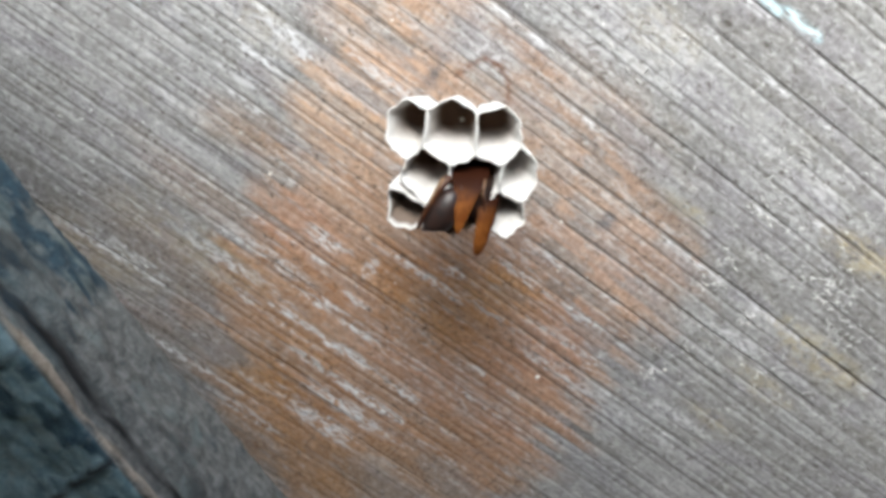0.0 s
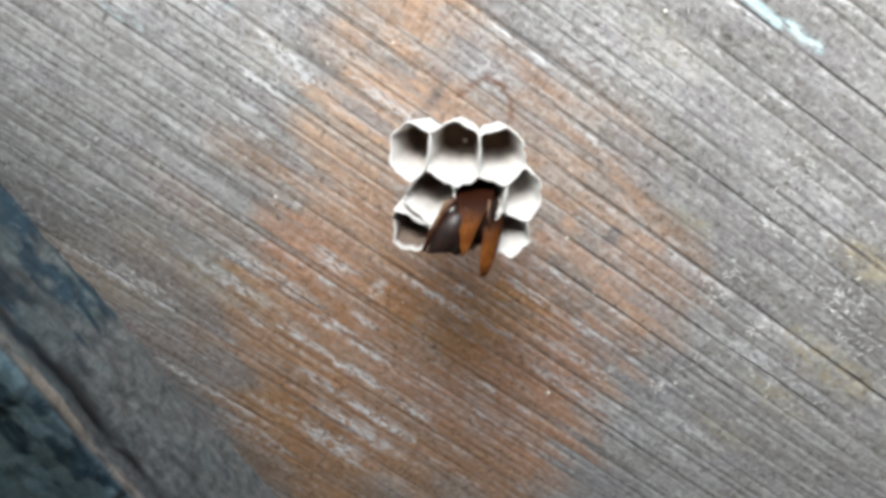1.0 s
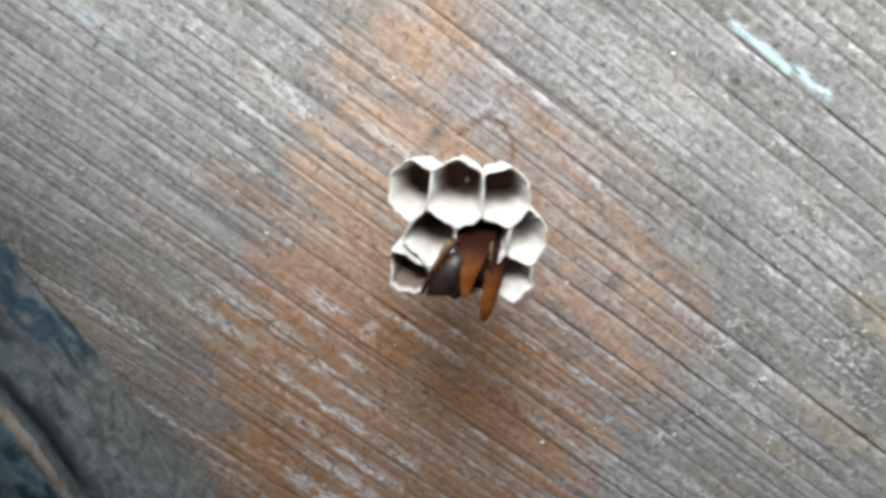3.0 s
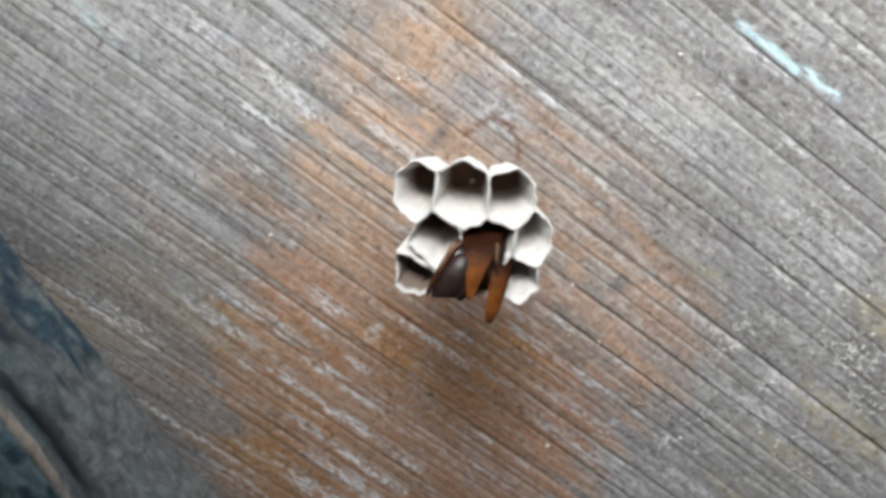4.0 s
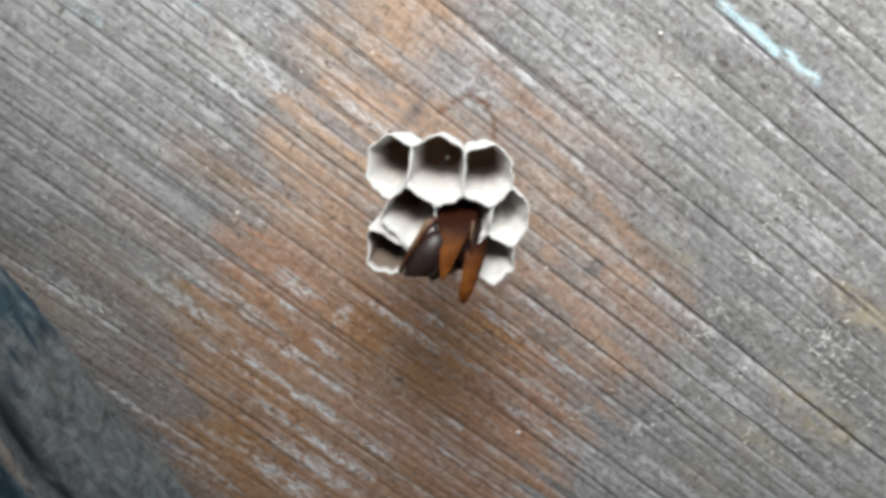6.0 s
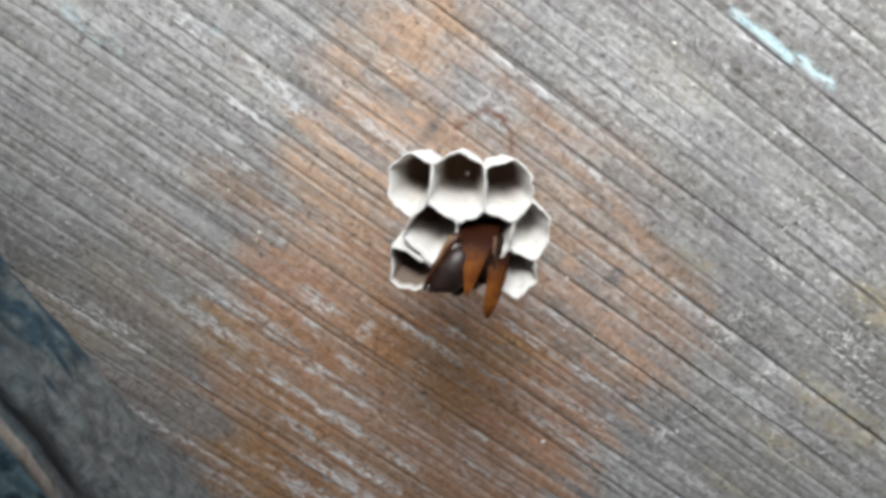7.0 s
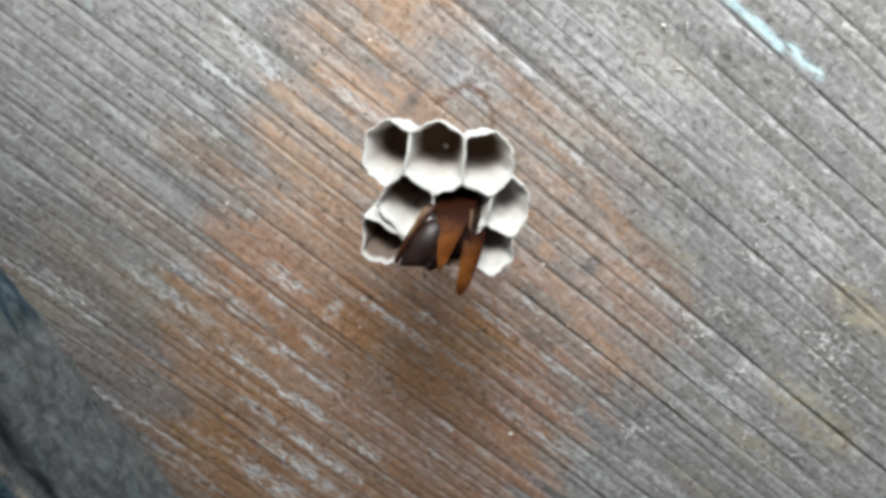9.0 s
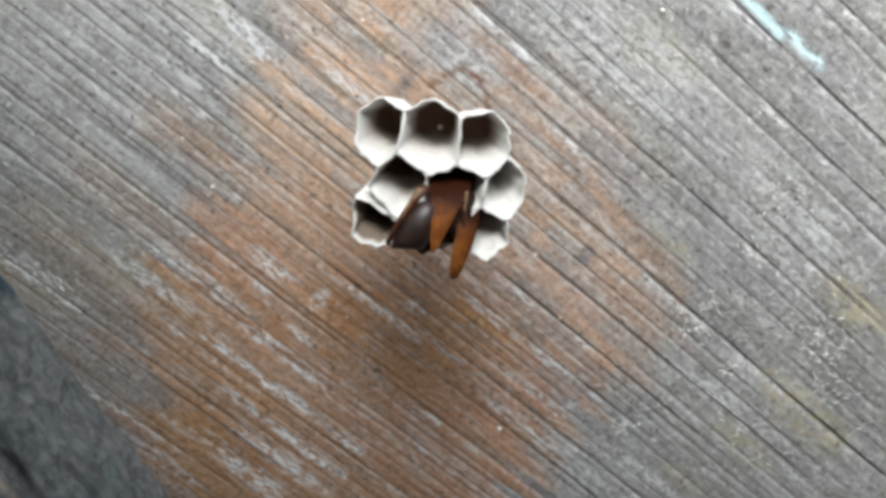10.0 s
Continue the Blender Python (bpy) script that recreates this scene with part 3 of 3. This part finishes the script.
# ---- the painted timber in front of the board ----
def build_beam():
    turn = pose(0, 0, 0, 0, 65.0, 0)
    outline = [(-118, -0.6), (-118, -47), (-116, -49.5), (-90, -50.3), (-60, -50.2), (-34, -50.3), (-30.2, -50.6), (-28.6, -50.4), (-27.9, -49.6),
               (-28.1, -48.6), (-28.8, -47.6), (-28.7, -46.4), (-28.1, -44.5), (-28.3, -41), (-28.7, -37.6), (-29.3, -34), (-30.6, -32.3), (-35.0, -29.5), (-56, -15), (-78, -0.6)]
    pts, kinds = [], []
    for k, (p, q) in enumerate(zip(outline, outline[1:])):
        d = math.dist(p, q)
        step = 2.0 if k < 1 or k > 16 or max(p[0], q[0]) <= -62 else 0.25 if 5 <= k <= 12 else 0.45
        m = max(1, round(d / step))
        for j in range(m):
            pts.append((p[0] + (q[0] - p[0]) * j / m, p[1] + (q[1] - p[1]) * j / m))
    pts = np.array(pts)
    ss = np.arange(-110, 110.1, 0.55)
    s, i = np.meshgrid(ss, np.arange(len(pts)), indexing="ij")
    u, y = pts[i, 0], pts[i, 1]
    arc = np.concatenate([[0], np.cumsum(np.hypot(*np.diff(pts, axis=0).T))])[i]
    nx = np.gradient(pts[:, 1])
    ny = -np.gradient(pts[:, 0])
    ln = np.hypot(nx, ny) + 1e-9
    nx, ny = (nx / ln)[i], (ny / ln)[i]
    rise = 0.8 * (waves(s / 9, arc / 9, 101, 3) - 0.5) + 0.8 * (waves(s / 2.5, arc / 1.6, 103, 3) - 0.5)
    lip = np.exp(-(((u + 28.05) / 0.27) ** 2 + ((y + 49.6) / 0.32) ** 2))
    rise = rise + lip * 1.6 * (waves(s / 5, s * 0, 107, 2) - 0.45)
    check = np.zeros_like(s)
    groove = np.exp(-(((y + 47.2) / 0.9) ** 2)) * (u > -30) * (0.45 + 0.55 * smooth(waves(s / 6, s * 0, 109, 2), 0.3, 0.6))
    rise -= 1.0 * groove
    check = np.maximum(check, 1.0 * groove)
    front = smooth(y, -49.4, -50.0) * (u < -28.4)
    for c, slope, deep in ((-4.9, -0.21, 1.0), (-17.2, 0.12, 0.7), (-10.5, 0.05, 0.3), (11.5, -0.25, 0.5), (30, -0.2, 0.8), (-42, 0.1, 0.6)):
        line = c + slope * (u + 29) + 1.6 * (waves(u / 7, u * 0 + c, 113, 2) - 0.5)
        cut = np.exp(-(((s - line) / 0.4) ** 2)) * front
        rise -= 0.45 * deep * cut
        check = np.maximum(check, deep * cut)
    grime = (1 - front) * smooth(y, -49, -46.5) * smooth(y, -39, -43) * smooth(waves(s / 5, arc / 2.4, 173, 3), 0.50, 0.64)
    u2, y2 = u - nx * rise + 0.055 * (s + 2) * smooth(y, -47, -37), y - ny * rise
    inner = (y < -20)
    u2, y2 = np.where(inner, u2, u), np.where(inner, y2, y)
    me = sheet(np.stack([s, y2, u2], -1).reshape(-1, 3) * MM, len(ss), len(pts))
    side = 1 - front
    give(me, "check", np.clip(check + 0.55 * grime, 0, 1))
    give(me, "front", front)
    give(me, "bare", np.clip(lip ** 0.8 * 1.3 * smooth(waves(s / 4, arc / 1.2, 127, 3), 0.25, 0.5), 0, 1))
    give(me, "paint", 0.45 * front + 0.25 * side * smooth(s, -9, -18))
    blue = smooth(waves(s / 4.5, arc / 3, 131, 3), 0.52, 0.62)
    give(me, "deep", np.clip(blue * (0.75 * front) + 0.85 * side * smooth(s, -11, -18) * smooth(waves(s / 4.2, arc / 1.8, 139, 4), 0.48, 0.66) + 0.3 * side * smooth(waves(s / 4, arc / 3, 137, 3), 0.57, 0.68), 0, 1))
    base = new("painted_beam")
    base.matrix_world = turn
    tagged(base, "old timber beam with worn blue paint and a bare splintered edge", "beam")
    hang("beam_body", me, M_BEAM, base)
    bm = bmesh.new()
    for e in (-110, 110):
        vs = [bm.verts.new((e * MM, p[1] * MM, p[0] * MM)) for p in outline]
        bm.faces.new(vs if e > 0 else vs[::-1])
    part("end_grain", bm, M_BEAM, base)
    return base


beam = build_beam()

# ---- an added plain wall of slanting boards behind the eye, which leaves the light a slot from above ----
def build_shade_wall():
    base = new("added_shade_wall")
    # never in view; it only grades the light across the board
    base.matrix_world = pose(0, -0.119, 0.134, 0, 22, 0)
    tagged(base, "added unseen wall of slanting brown boards that shades the nest's board", "wall", kind="structure")
    for k in range(3):
        bm = bmesh.new()
        bmesh.ops.create_cube(bm, size=1.0)
        for w in bm.verts:
            w.co = Vector((w.co.x * 0.8, w.co.y * 0.02 - 0.01, w.co.z * 0.148 - 0.075 - 0.15 * k))
        bmesh.ops.bevel(bm, geom=bm.edges[:], offset=0.002, segments=2, affect="EDGES")
        part("shade_plank", bm, M_SHADE_WALL, base)


build_shade_wall()

# ---- the nest ----
PITCH, ROW = 5.05, 4.6
COMB = Vector((2.0, -20.0, 7.6))
LEAN_BACK = 0.22
# cells of the comb: step along, row down, and how far each strays from the lattice (mm), its depth
CELLS = [
    (-1, 0, -0.2, 0.3, 6.4), (0, 0, 0.1, 0.35, 6.8), (1, 0, 0.5, -0.45, 6.4),
    (-1, 1, -0.9, -0.2, 7.0), (0, 1, -0.3, -1.0, 8.0), (1, 1, -0.5, 0.0, 6.0),
    (0, 2, -0.1, 0.9, 7.0), (1, 2, 0.4, 0.4, 5.4), (-1, 2, -0.5, 1.0, 5.6),
]
# corners that the wasps drew out of true: cell, corner (clockwise from the top), shift (mm)
DRAWN = {
    (-1, 0, 0): (0.25, 0.4), (-1, 0, 1): (-0.1, 0.45), (-1, 0, 5): (0.2, 0.4), (0, 0, 0): (-0.3, 0.45), (0, 0, 1): (-0.05, 0.45),
    (1, 0, 0): (0.2, 0.1), (1, 0, 1): (-0.5, 0.1), (1, 0, 2): (-0.1, 0.0), (1, 1, 1): (-0.4, 0.1), (1, 1, 2): (-0.3, 0.0),
    (-1, 1, 0): (-0.4, -0.1), (-1, 1, 5): (0.3, 0.0), (-1, 2, 0): (-1.5, 0.1), (-1, 2, 5): (0.1, -0.4), (-1, 2, 1): (-0.2, -0.9),
    (0, 1, 0): (-0.2, -0.6), (0, 1, 1): (0.45, 0.0), (1, 2, 0): (0.0, -0.2), (1, 2, 1): (0.0, -0.2),
}
# corners where a cell parts from its neighbours
PARTED = {(-1, 1, 4): (1.1, 0.9)}
# painted shade: how far each brown lining darkens, and each cell's least darkness
SHADED_CELLS = {(-1, 0): 1.3, (0, 0): 1.1, (1, 0): 1.05, (-1, 2): 1.9, (0, 1): 1.5, (-1, 1): 1.8, (1, 1): 0.75, (1, 2): 1.1}
DARKENED_CELLS = {(-1, 2): 0.84, (1, 2): 0.2, (0, 2): 0.9}


def comb_point(x, z, back=0.0):
    """From the comb's own plane (mm) to the world, back mm behind the mouths; the comb fans out from its stalk."""
    k = 1.0 - 0.043 * back
    x, z = x * k, z * k
    dome = 0.012 * (x * x + z * z)
    return Vector((COMB.x + x - 0.02 * back, COMB.y + LEAN_BACK * z + dome + back, COMB.z + z + 0.15 * back)) * MM


def build_nest():
    rng = random.Random(4)
    rx, rz = PITCH / math.sqrt(3), ROW / 1.5
    centre, corners, drawn = {}, {}, {}
    for i, j, dx, dz, deep in CELLS:
        centre[i, j] = (-0.75 + i * PITCH + 0.5 * PITCH * (j % 2) + dx, 4.3 - j * ROW + dz)

    def corner(i, j, k):
        """The lattice's key for a cell's corner, and its way from the centre."""
        a = math.radians(90 - 60 * k)
        key = (2 * i + j % 2 + (0, 1, 1, 0, -1, -1)[k], -3 * j + (2, 1, -1, -2, -1, 1)[k])
        return key, rx * math.cos(a), rz * math.sin(a)

    for (i, j, k), shift in DRAWN.items():
        drawn[corner(i, j, k)[0]] = shift
    for (i, j), (cx, cz) in centre.items():
        for k in range(6):
            key, x, z = corner(i, j, k)
            corners.setdefault(key, []).append((cx + x, cz + z, cx + 0.88 * x, cz + 0.92 * z))
    base = new("wasp_nest")
    base.matrix_world = Matrix.Translation(COMB * MM)
    tagged(base, "small open paper wasp nest of pale hexagonal cells on a stalk", "wasp nest")
    inv = base.matrix_world.inverted()
    for i, j, dx, dz, deep in CELLS:
        brown, old = SHADED_CELLS.get((i, j), 1.0), DARKENED_CELLS.get((i, j), 0.0)
        ring = []
        for k in range(6):
            key = corner(i, j, k)[0]
            near, (sx, sz) = corners[key], drawn.get(key, (0.0, 0.0))
            # a corner that no other cell shares is drawn in
            px, pz = near[0][2:] if len(near) == 1 else (sum(p[0] for p in near) / len(near), sum(p[1] for p in near) / len(near))
            ox, oz = PARTED.get((i, j, k), (0.0, 0.0))
            ring.append((px + sx + ox, pz + sz + oz))
        cx, cz = sum(p[0] for p in ring) / 6, sum(p[1] for p in ring) / 6
        per = 6
        sides = []
        for k in range(6):
            (ax, az), (bx, bz) = ring[k], ring[(k + 1) % 6]
            sides += [(ax + (bx - ax) * m / per, az + (bz - az) * m / per) for m in range(per)]
        count = len(sides)
        # soften the corners
        sides = [tuple(0.18 * sides[q - 1][c] + 0.64 * sides[q][c] + 0.18 * sides[(q + 1) % count][c] for c in (0, 1)) for q in range(count)]
        lipz = [0.22 * math.sin(3 * q * 2 * math.pi / count + i) + rng.uniform(-0.2, 0.2) for q in range(count)]
        sides = [(p + rng.uniform(-0.11, 0.11), q + rng.uniform(-0.11, 0.11)) for p, q in sides]
        bm = bmesh.new()
        deepness = bm.verts.layers.float.new("depth")

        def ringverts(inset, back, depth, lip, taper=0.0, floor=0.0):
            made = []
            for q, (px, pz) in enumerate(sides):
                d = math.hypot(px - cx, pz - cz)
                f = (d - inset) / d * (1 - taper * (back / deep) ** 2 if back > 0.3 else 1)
                low = max(0.0, (cz - pz) / rz)      # the lit floor side is painted paler, and rises inwards
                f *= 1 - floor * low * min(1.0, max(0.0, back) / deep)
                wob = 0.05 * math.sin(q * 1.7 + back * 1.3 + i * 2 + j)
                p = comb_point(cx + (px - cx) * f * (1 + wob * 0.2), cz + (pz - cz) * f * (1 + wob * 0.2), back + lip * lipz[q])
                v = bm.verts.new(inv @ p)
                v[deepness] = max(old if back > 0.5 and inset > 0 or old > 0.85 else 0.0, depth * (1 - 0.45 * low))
                made.append(v)
            return made

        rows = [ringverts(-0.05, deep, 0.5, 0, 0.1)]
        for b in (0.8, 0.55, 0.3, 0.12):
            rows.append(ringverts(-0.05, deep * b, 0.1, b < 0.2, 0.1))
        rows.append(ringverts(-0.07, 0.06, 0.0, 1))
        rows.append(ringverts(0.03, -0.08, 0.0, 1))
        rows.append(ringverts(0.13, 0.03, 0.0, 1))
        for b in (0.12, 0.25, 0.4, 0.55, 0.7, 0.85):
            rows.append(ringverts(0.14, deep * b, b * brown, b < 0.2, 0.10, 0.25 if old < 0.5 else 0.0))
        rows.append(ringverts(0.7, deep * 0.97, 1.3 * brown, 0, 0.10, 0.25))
        for a, b in zip(rows, rows[1:]):
            for q in range(count):
                bm.faces.new((a[q], a[(q + 1) % count], b[(q + 1) % count], b[q]))
        bm.faces.new(rows[-1])
        bm.faces.new(rows[0][::-1])
        bmesh.ops.recalc_face_normals(bm, faces=bm.faces)
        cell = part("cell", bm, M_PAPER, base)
        if (i, j) == (0, 0):
            bm = bmesh.new()
            p = inv @ comb_point(cx + 0.7, cz - 0.3, deep * 0.88)
            egg_shape(bm, p, (0.1, -1, 0.3), 0.75 * MM, 0.26 * MM)
            part("egg", bm, M_EGG, cell, "tiny white egg standing in its cell")
    bm = bmesh.new()
    foot = Vector((2.5, -0.2, 3.5)) * MM
    top = comb_point(0, 0.6, 6.3)
    n = 12
    pts, rad = [], []
    for k in range(n + 1):
        f = k / n
        pts.append(inv @ (foot.lerp(top, f) + Vector((0.3 * math.sin(5 * f), 0, 0.25 * math.sin(4 * f))) * MM))
        rad.append((0.55 + 1.9 * max(0, 0.25 - f) * 4 * 0.5 + 2.2 * max(0, f - 0.75) * 2) * MM)
    tube(bm, pts, rad, 14)
    part("stalk", bm, M_STALK, base, "thin dark brown stalk")
    return base


nest = build_nest()


# ---- the wasp ----
def blade(bm, spine, widths, across, thick, curl=0.0):
    """A long thin curved wing along spine, widths wide, with rounded edges; its pigment darkens towards the stem and
    the edge, with the cell's shade painted in at the stem.
    """
    stem = bm.verts.layers.float.new("stem")
    pts = [Vector(p) for p in spine]
    side = Vector(across).normalized()
    rings = []
    for k, p in enumerate(pts):
        way = (pts[min(k + 1, len(pts) - 1)] - pts[max(k - 1, 0)]).normalized()
        a = (side - way * side.dot(way)).normalized()
        b = way.cross(a)
        ring = []
        for s in range(14):
            w = 2 * math.pi * s / 14
            x = math.cos(w)
            v = bm.verts.new(p + a * x * widths[k] * 0.5 + b * (math.sin(w) * thick * 0.5 * (1 - 0.8 * (k / (len(pts) - 1)) ** 5) + curl * widths[k] * (x * x - 0.4)))
            v[stem] = min(1.0, max(0.0, 1.95 - 2.35 * k / (len(pts) - 1)) + 0.3 * abs(x) ** 4 * (1 - k / (len(pts) - 1)))
            ring.append(v)
        rings.append(ring)
    for r, q in zip(rings, rings[1:]):
        for s in range(14):
            bm.faces.new((r[s], r[(s + 1) % 14], q[(s + 1) % 14], q[s]))
    bm.faces.new(rings[0][::-1])
    # a rounded tip
    tip = bm.verts.new(pts[-1] + (pts[-1] - pts[-2]).normalized() * 0.3 * widths[-1])
    for s in range(14):
        bm.faces.new((rings[-1][s], rings[-1][(s + 1) % 14], tip))


def curve(a, b, c, n=12):
    """A bent line from a over b to c."""
    a, b, c = Vector(a), Vector(b), Vector(c)
    return [a * (1 - f) ** 2 + b * 2 * f * (1 - f) + c * f * f for f in (k / n for k in range(n + 1))]


def build_wasp():
    at = Vector((2.0, -22.0, 5.0)) * MM
    base = new("paper_wasp")
    base.location = at
    tagged(base, "brown paper wasp with amber folded wings, head inside a cell", "wasp")

    def mm(*p):
        return Vector(p) * MM - at

    bm = bmesh.new()
    egg_shape(bm, mm(3.7, -18.6, 4.7), (0.0, -0.7, -0.6), 3.3 * MM, 2.35 * MM, 0.1)
    part("thorax", bm, M_THORAX, base)
    bm = bmesh.new()
    egg_shape(bm, mm(3.0, -15.4, 6.2), (1, 0, 0), 1.25 * MM, 1.0 * MM)
    part("head", bm, M_BLACK, base)
    bm = bmesh.new()
    egg_shape(bm, mm(-0.1, -21.7, 3.5), (-0.50, -0.1, -0.84), 3.3 * MM, 1.8 * MM, 0.05, 0.95)
    # its tip is tucked under, flat
    low, flat = mm(-1.2, -21.8, 1.75), Vector((0.08, 0.45, 1.0)).normalized()
    for w in bm.verts:
        d = (w.co - low).dot(flat)
        if d < 0:
            w.co -= flat * d * 0.85
            w.co += Vector((-0.55, 0, 0)) * (-d)
    part("abdomen", bm, M_BLACK, base, "glossy dark brown abdomen")
    bm = bmesh.new()
    tube(bm, [mm(2.4, -21.0, 6.4), mm(1.6, -21.3, 5.9), mm(0.9, -21.5, 5.2)], [0.45 * MM, 0.3 * MM, 0.7 * MM], 12)
    part("waist", bm, M_RUST, base)
    # forewings folded lengthwise, broad at the shoulder
    line = curve(mm(3.2, -17.2, 7.7), mm(3.1, -22.6, 7.4), mm(1.75, -23.4, 2.0))
    bm = bmesh.new()
    blade(bm, line, [w * MM for w in (3.6, 3.9, 4.1, 4.1, 3.9, 3.5, 3.0, 2.5, 2.1, 1.75, 1.4, 1.0, 0.3)], (1, 0.25, 0), 0.28 * MM, 0.03)
    part("forewing", bm, M_WING, base)
    line = curve(mm(5.0, -17.0, 5.6), mm(5.5, -22.6, 5.4), mm(3.75, -22.6, -0.9))
    bm = bmesh.new()
    blade(bm, line, [w * MM for w in (0.8, 1.5, 1.9, 2.1, 2.2, 2.2, 2.2, 2.1, 2.1, 2.0, 1.9, 1.7, 1.0)], (1, 0.7, 0.2), 0.28 * MM, -0.08)
    part("forewing", bm, M_WING, base)
    for way, rad, mat in (
        ((mm(0.4, -21.4, 7.7), mm(-0.5, -22.4, 6.7), mm(-1.3, -22.5, 4.9)), 0.22, M_LEG),
        ((mm(1.0, -20.9, 7.6), mm(-0.9, -22.9, 6.2), mm(-2.7, -22.1, 2.2)), 0.42, M_RUST),
        ((mm(4.8, -21.0, 7.3), mm(4.8, -21.9, 6.8), mm(4.6, -22.3, 5.9)), 0.14, M_LEG),
        ((mm(4.4, -20.7, 6.4), mm(4.9, -22.0, 4.2), mm(4.3, -21.3, 1.6)), 0.20, M_RUST),
    ):
        bm = bmesh.new()
        tube(bm, curve(*way), [rad * (1.1 - 0.5 * k / 12) * MM for k in range(13)], 8)
        part("leg", bm, mat, base)
    return base


wasp = build_wasp()


# ---- chips and loose fibres on the board ----
def on_board(u, v, w=0.0):
    """A place on the board from mm along and across the grain, w mm proud of it."""
    return BOARD @ (Vector((u, -w, v)) * MM)


def build_chip(u, v, size, seed):
    rng = random.Random(seed)
    bm = bmesh.new()
    bmesh.ops.create_icosphere(bm, subdivisions=2, radius=size * MM)
    for w in bm.verts:
        w.co *= rng.uniform(0.75, 1.15)
        w.co.y *= 0.6
    ob = part("chip", bm, M_CHALK, None)
    ob.matrix_world = Matrix.Translation(on_board(u, v, 0.08))
    tagged(ob, "tiny white chip stuck to the board", "chip", "white chips on the board")


for k, (u, v, size) in enumerate(((27.6, -19.6, 0.36), (-19.0, 10.4, 0.2), (5.4, 32.6, 0.26), (14.4, 2.2, 0.2), (-20.8, -17.2, 0.26),
                                    (22.5, -2.2, 0.16), (18.8, -3.9, 0.15), (35.5, 7.2, 0.2), (40.6, -6.7, 0.2), (34.5, 19.4, 0.16), (2.3, -20.1, 0.14),
                                    (-27.0, -14.5, 0.15), (44.0, 6.4, 0.15))):
    build_chip(u, v, size, k)


def build_fibres():
    """Bleached hair-thin fibres that lie loose on the board, in tufts and scattered."""
    rng = random.Random(12)
    bm = bmesh.new()
    tufts = [(48.5, 16.5, 4.5, 64), (54, 13.5, 3.5, 26), (35.5, 7.4, 2.4, 22), (43.3, 7.2, 2.4, 18), (35, 11, 2, 12), (39.6, -8.8, 2, 14), (33, 19.5, 2, 10), (30.6, 26, 3, 16), (-29, -41, 4, 8),
             (10, 28, 12, 24), (38, 22, 14, 30), (52, 2, 12, 20), (-32, 2, 12, 20), (-40, -24, 10, 10), (40, -6, 8, 16)]
    for u, v, far, count in tufts:
        for _ in range(count):
            a = rng.uniform(0, 3.14)
            ln = rng.uniform(0.25, 0.95)
            x, z = u + rng.gauss(0, far * 0.5), v + rng.gauss(0, far * 0.35)
            bend = rng.uniform(-0.08, 0.08) * ln
            p = [Vector((x, -0.12, z)), Vector((x + ln * 0.5 * math.cos(a) - bend * math.sin(a), -0.22, z + ln * 0.5 * math.sin(a) + bend * math.cos(a))),
                 Vector((x + ln * math.cos(a), -0.12, z + ln * math.sin(a)))]
            r = rng.uniform(0.035, 0.075) * MM
            tube(bm, [q * MM for q in curve(*p, n=5)], [r * 0.6, r, r, r, r, r * 0.5], 5)
    ob = part("loose_fibres", bm, M_FIBRE, None)
    ob.matrix_world = BOARD
    tagged(ob, "bleached hair-thin wood fibres lying on the board", "fibres", kind="stuff")


build_fibres()
